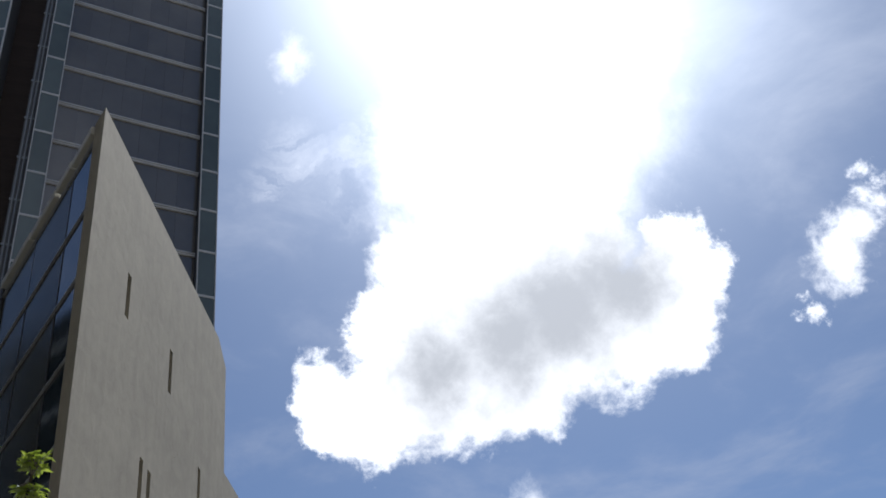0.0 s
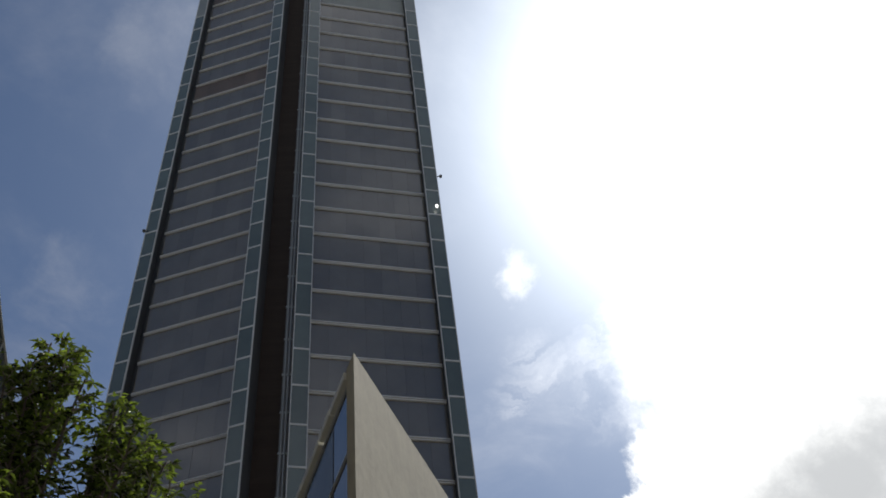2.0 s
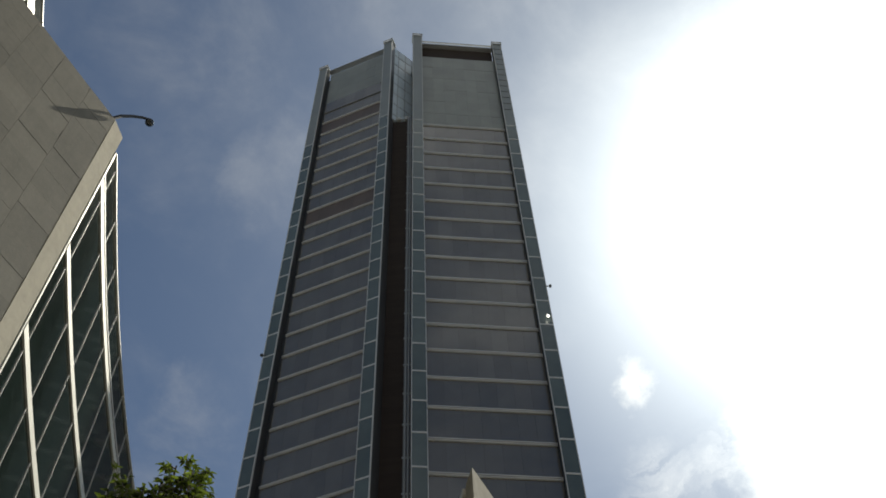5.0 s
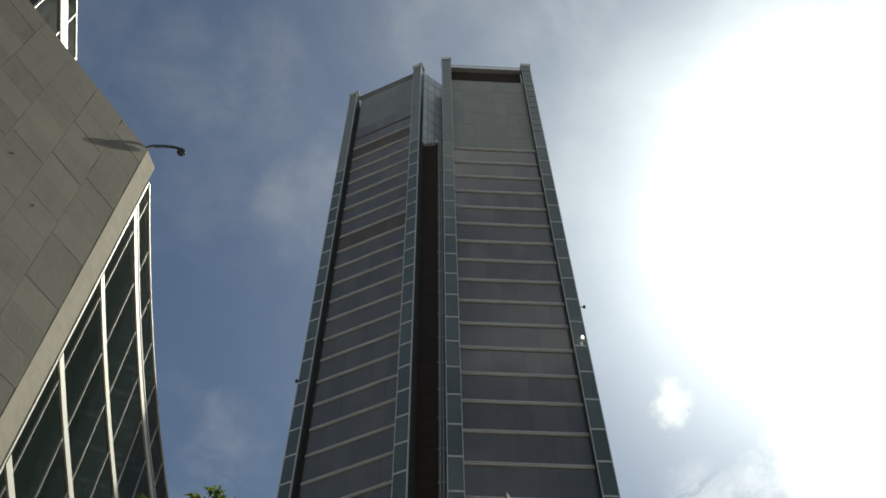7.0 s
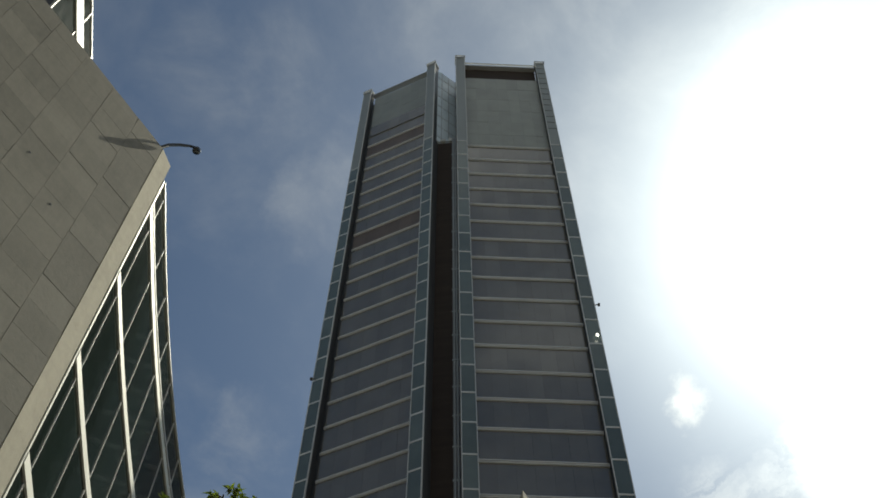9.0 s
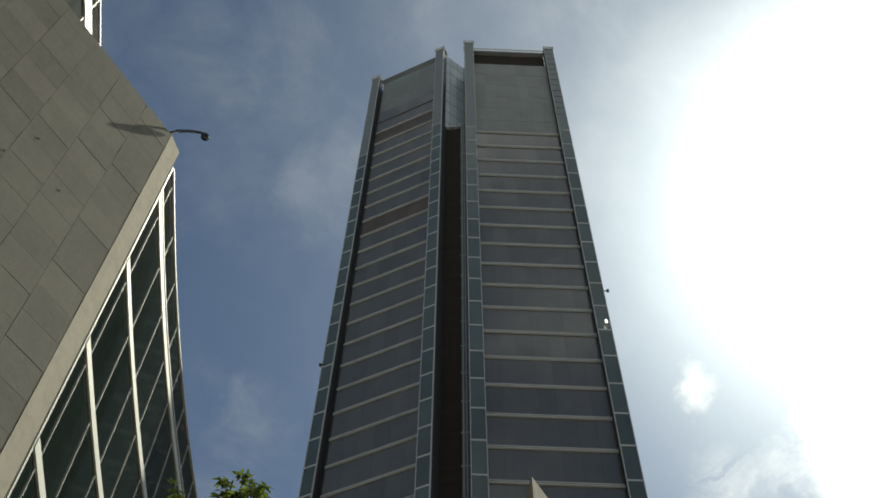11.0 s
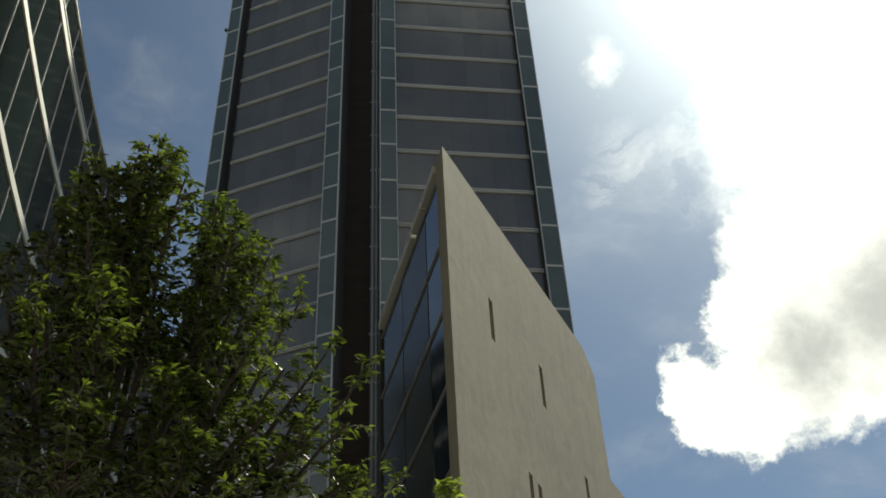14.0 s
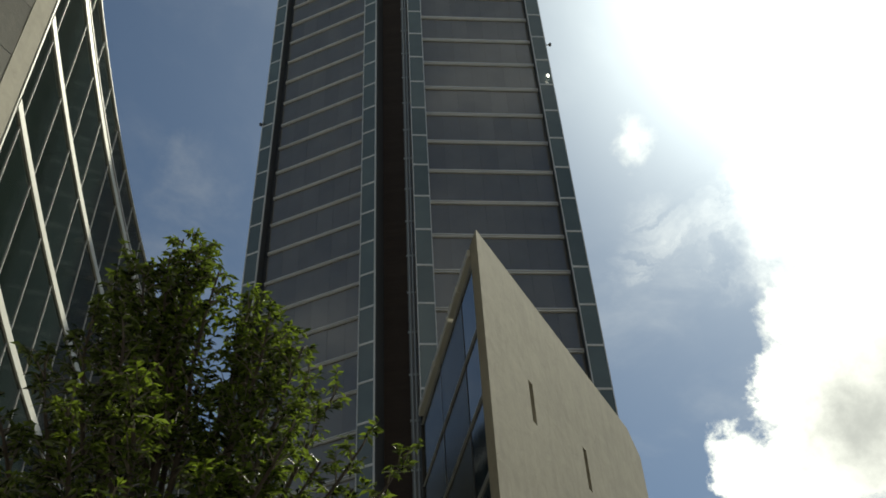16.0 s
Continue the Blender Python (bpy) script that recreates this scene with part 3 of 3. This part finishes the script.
def clad_side():
    length, thick = 32.0, 0.5
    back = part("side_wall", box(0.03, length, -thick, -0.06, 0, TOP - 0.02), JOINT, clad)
    back.matrix_basis = SIDE
    # lit end of the slab: paler than the cladding, to paint the sunlight on it
    part("end_face", prism([(0.012, 0.012), (0.125, 0.765), (-0.75, 0.92), (-0.5, 0.1)], 0, TOP), STONE, clad, "stone return at the corner, its sunlight put in as paler colour")
    w, h = 1.42, 1.18
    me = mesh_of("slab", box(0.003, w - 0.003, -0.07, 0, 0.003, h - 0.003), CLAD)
    rest = bmesh.new()
    lines = random.Random(5)
    for c in range(int(length // w)):
        lift = h * (0.0, 0.5, 0.25, 0.72)[c % 4]
        for r in range(int(TOP // h) + 2):
            z0, z1 = r * h - lift, (r + 1) * h - lift
            whole = z0 >= 0 and z1 <= TOP
            z0, z1 = max(z0, 0.0), min(z1, TOP)
            if z1 - z0 < 0.08:
                continue
            place = pose(c * w, lines.uniform(-0.003, 0.003), z0)
            if whole and c < 14 and z0 > 14.5:
                share("slab", me, place, back)
            elif not whole and z0 > 14.5 and c < 14:
                part("slab", box(0.003, w - 0.003, -0.07, 0, 0.003, z1 - z0 - 0.003), CLAD, back).matrix_basis = place
            else:
                add_box(rest, c * w + 0.003, c * w + w - 0.003, -0.07, 0, z0 + 0.003, z1 - 0.003)
    tagged(part("slab_field", rest, CLAD, back), kind="stuff")
    for i in range(22):
        bm = bmesh.new()
        bmesh.ops.create_cone(bm, cap_ends=True, segments=8, radius1=0.045, radius2=0.04, depth=0.012)
        ob = part("fixing_hole", bm, DARK_METAL, back)
        ob.matrix_basis = pose(lines.uniform(1.5, 15), 0.008, lines.uniform(20, 35), 90)


clad_side()


def corner_camera():
    """Dome camera on a curved arm at the roof corner."""
    ob = tagged(empty("security_camera", pose(CX, CY, TOP)), "dark dome camera on a curved arm at the roof corner", "camera")
    pts = [Vector((-0.12, -0.05, -0.02)), Vector((0.1, 0.1, 0.5)), Vector((0.36, 0.36, 1.0)), Vector((0.6, 0.6, 1.36)), Vector((0.77, 0.77, 1.54)), Vector((0.82, 0.83, 1.5))]
    part("arm", tube(pts, [0.07, 0.065, 0.06, 0.055, 0.05, 0.05], 8), DARK_METAL, ob)
    bm = bmesh.new()
    bmesh.ops.create_uvsphere(bm, u_segments=16, v_segments=10, radius=0.17)
    bmesh.ops.translate(bm, vec=(0.82, 0.83, 1.38), verts=bm.verts)
    part("dome", bm, SMOKED, ob, "smoked glossy dome")
    part("collar", add_box(bmesh.new(), 0.71, 0.93, 0.72, 0.94, 1.44, 1.54, 0.04), DARK_METAL, ob)


corner_camera()


# ---- unseen plain walls added around the viewer, to dim reflections and sky light ----
for k, (x0, x1, y0, y1, h) in enumerate([(-60, 60, -34, -28, 85), (-50, -44, -28, 8, 24), (60, 66, -28, 20, 20)]):
    tagged(part("wall_unseen_%d" % (k + 1), box(x0, x1, y0, y1, 0, h), UNSEEN, None, "plain grey unseen wall, added to dim reflections and sky light"), category="wall", kind="structure")


# ---- trees ----
def leaf_into(bm, p, direction, size, rnd):
    """A pointed leaf of two folded halves."""
    d = direction.normalized()
    s = d.cross(Vector((rnd.uniform(-0.5, 0.5), rnd.uniform(-0.5, 0.5), 1))).normalized()
    up = s.cross(d).normalized()
    base = p
    mid = p + d * size * 0.45 - up * size * 0.03
    tip = p + d * size - up * size * rnd.uniform(0.05, 0.25)
    w = size * rnd.uniform(0.15, 0.23)
    fold = up * w * 0.45
    v = [bm.verts.new(q) for q in (base, mid + s * w + fold, tip, mid - s * w + fold, mid)]
    bm.faces.new((v[0], v[1], v[4]))
    bm.faces.new((v[1], v[2], v[4]))
    bm.faces.new((v[2], v[3], v[4]))
    bm.faces.new((v[3], v[0], v[4]))


def tree(name, foot, fork, limbs, leaf_mat, label, leaf=0.1, density=1.0, seed=1, trunk_r=0.13, spread=0.75, twigs=26, bare=0.36):
    """A tree: trunk to the fork, one curved limb to each target, side twigs along the limbs, leaves along the twigs."""
    rnd = random.Random(seed)
    ob = tagged(empty(name, pose(*foot)), label, "tree")
    foot, fork = Vector((0, 0, 0)), Vector(fork)
    pts = [foot.lerp(fork, i / 5) + Vector((rnd.uniform(-1, 1), rnd.uniform(-1, 1), 0)) * 0.03 * (0 < i < 5) for i in range(6)]
    part("trunk", tube(pts, [trunk_r * (1.25 - 0.09 * i) for i in range(6)], 9), BARK, ob)
    crown = bmesh.new()
    twig_bm = bmesh.new()
    for end in limbs:
        end = Vector(end)
        mid = fork + Vector(((end.x - fork.x) * 0.62, (end.y - fork.y) * 0.62, (end.z - fork.z) * 0.42))
        line = []
        for i in range(9):
            t = i / 8
            line.append(fork * (1 - t) ** 2 + mid * 2 * t * (1 - t) + end * t * t + Vector((rnd.uniform(-1, 1), rnd.uniform(-1, 1), rnd.uniform(-1, 1))) * 0.03)
        line[0] = fork.copy()
        part("limb", tube(line, [trunk_r * 0.36 * (1 - i / 8) + 0.008 for i in range(9)], 6), BARK, ob)
        count = int(twigs * density * (0.5 if end.x > 1.1 else 1.0))      # the sunny side is thinner
        for k in range(count):
            t = bare + (1 - bare) * (k + rnd.random()) / count
            i = min(int(t * 8), 7)
            p = line[i].lerp(line[i + 1], t * 8 - i)
            a = rnd.uniform(0, math.tau)
            reach = spread * (1.15 - 0.75 * t) * rnd.uniform(0.5, 1.1)
            way = Vector((math.cos(a), math.sin(a), rnd.uniform(0.25, 1.1))).normalized()
            q = p + way * reach
            add_tube(twig_bm, [p, p.lerp(q, 0.5) + Vector((0, 0, 0.03)), q], [0.008, 0.006, 0.003], 4)
            for j in range(int(rnd.uniform(11, 18))):
                u = rnd.uniform(0.25, 1.05)
                b = rnd.uniform(0, math.tau)
                c = p.lerp(q, u)
                aim = way * 0.5 + Vector((math.cos(b), math.sin(b), rnd.uniform(-0.7, 0.15)))
                leaf_into(crown, c, aim, leaf * rnd.uniform(0.7, 1.25), rnd)
    tagged(part("twigwork", twig_bm, TWIG, ob), kind="stuff")
    tagged(part("crown", crown, leaf_mat, ob), kind="stuff")
    return ob


def seen_at(az, el, d):
    """The place at a heading, a height angle and a ground distance from the viewer's eye."""
    v = heading(az) * d
    return Vector((v.x, v.y, 1.6 + d * math.tan(radians(el))))


TREE = Vector((-2.5, 6.55, 0))
LIMB_ENDS = [(-20.8, 44.2, 7.1), (-20.2, 43.9, 6.9), (-21.5, 43.7, 7.2), (-19.6, 43.4, 7.2), (-22.0, 42.8, 7.0), (-18.6, 42.4, 6.9), (-21.2, 41.5, 7.5), (-23.6, 41.8, 7.0), (-25.4, 41.0, 7.2), (-24.3, 40.0, 6.6),
             (-26.6, 39.4, 6.9), (-14.3, 40.8, 6.9), (-14.9, 39.6, 7.0), (-13.4, 38.6, 6.9), (-20.4, 42.6, 7.1), (-15.6, 40.6, 7.3), (-13.2, 40.2, 7.4), (-12.0, 38.8, 6.8), (-11.4, 37.6, 7.3),
             (-9.6, 37.0, 7.0), (-12.6, 35.0, 6.2), (-7.6, 34.2, 6.8), (-5.0, 33.2, 7.0), (-6.5, 30.0, 6.5), (-9.0, 29.5, 6.3), (-3.2, 27.0, 6.7), (-7.0, 24.0, 6.4),
             (-28.6, 36.5, 6.6), (-30.5, 34.0, 6.4), (-32.5, 32.0, 6.2), (-22.5, 37.0, 5.8), (-26.5, 34.5, 6.0), (-29.0, 29.5, 5.9), (-15.0, 29.0, 5.9), (-23.0, 30.0, 5.7),
             (-10.5, 33.0, 6.6), (-8.2, 31.5, 6.9), (-11.5, 30.5, 6.2), (-10.0, 27.0, 6.3), (-5.5, 27.5, 6.6), (-13.5, 32.5, 6.4), (-15.8, 41.5, 7.2), (-24.9, 41.9, 7.1), (-23.0, 42.4, 7.2), (-17.5, 31.5, 6.2), (-12.0, 26.0, 6.0)]
tree("tree", TREE, (0.0, 0.0, 4.0), [seen_at(a, e + (0.1 if e > 38 else 0.0), d) - TREE for a, e, d in LIMB_ENDS], LEAF, "leafy green street tree with many upright limbs", leaf=0.085, seed=3, trunk_r=0.1, twigs=40, spread=0.5, bare=0.5)
SAPLING = Vector((-0.02, 5.0, 0))
tree("young_tree", SAPLING, (0, 0, 2.6), [seen_at(-0.6, 26.9, 5.0) - SAPLING, seen_at(-0.3, 25.1, 5.0) - SAPLING], LEAF_YOUNG, "slim young tree with bright yellow-green leaves", leaf=0.055, seed=8, trunk_r=0.03, spread=0.17, twigs=9, bare=0.95)
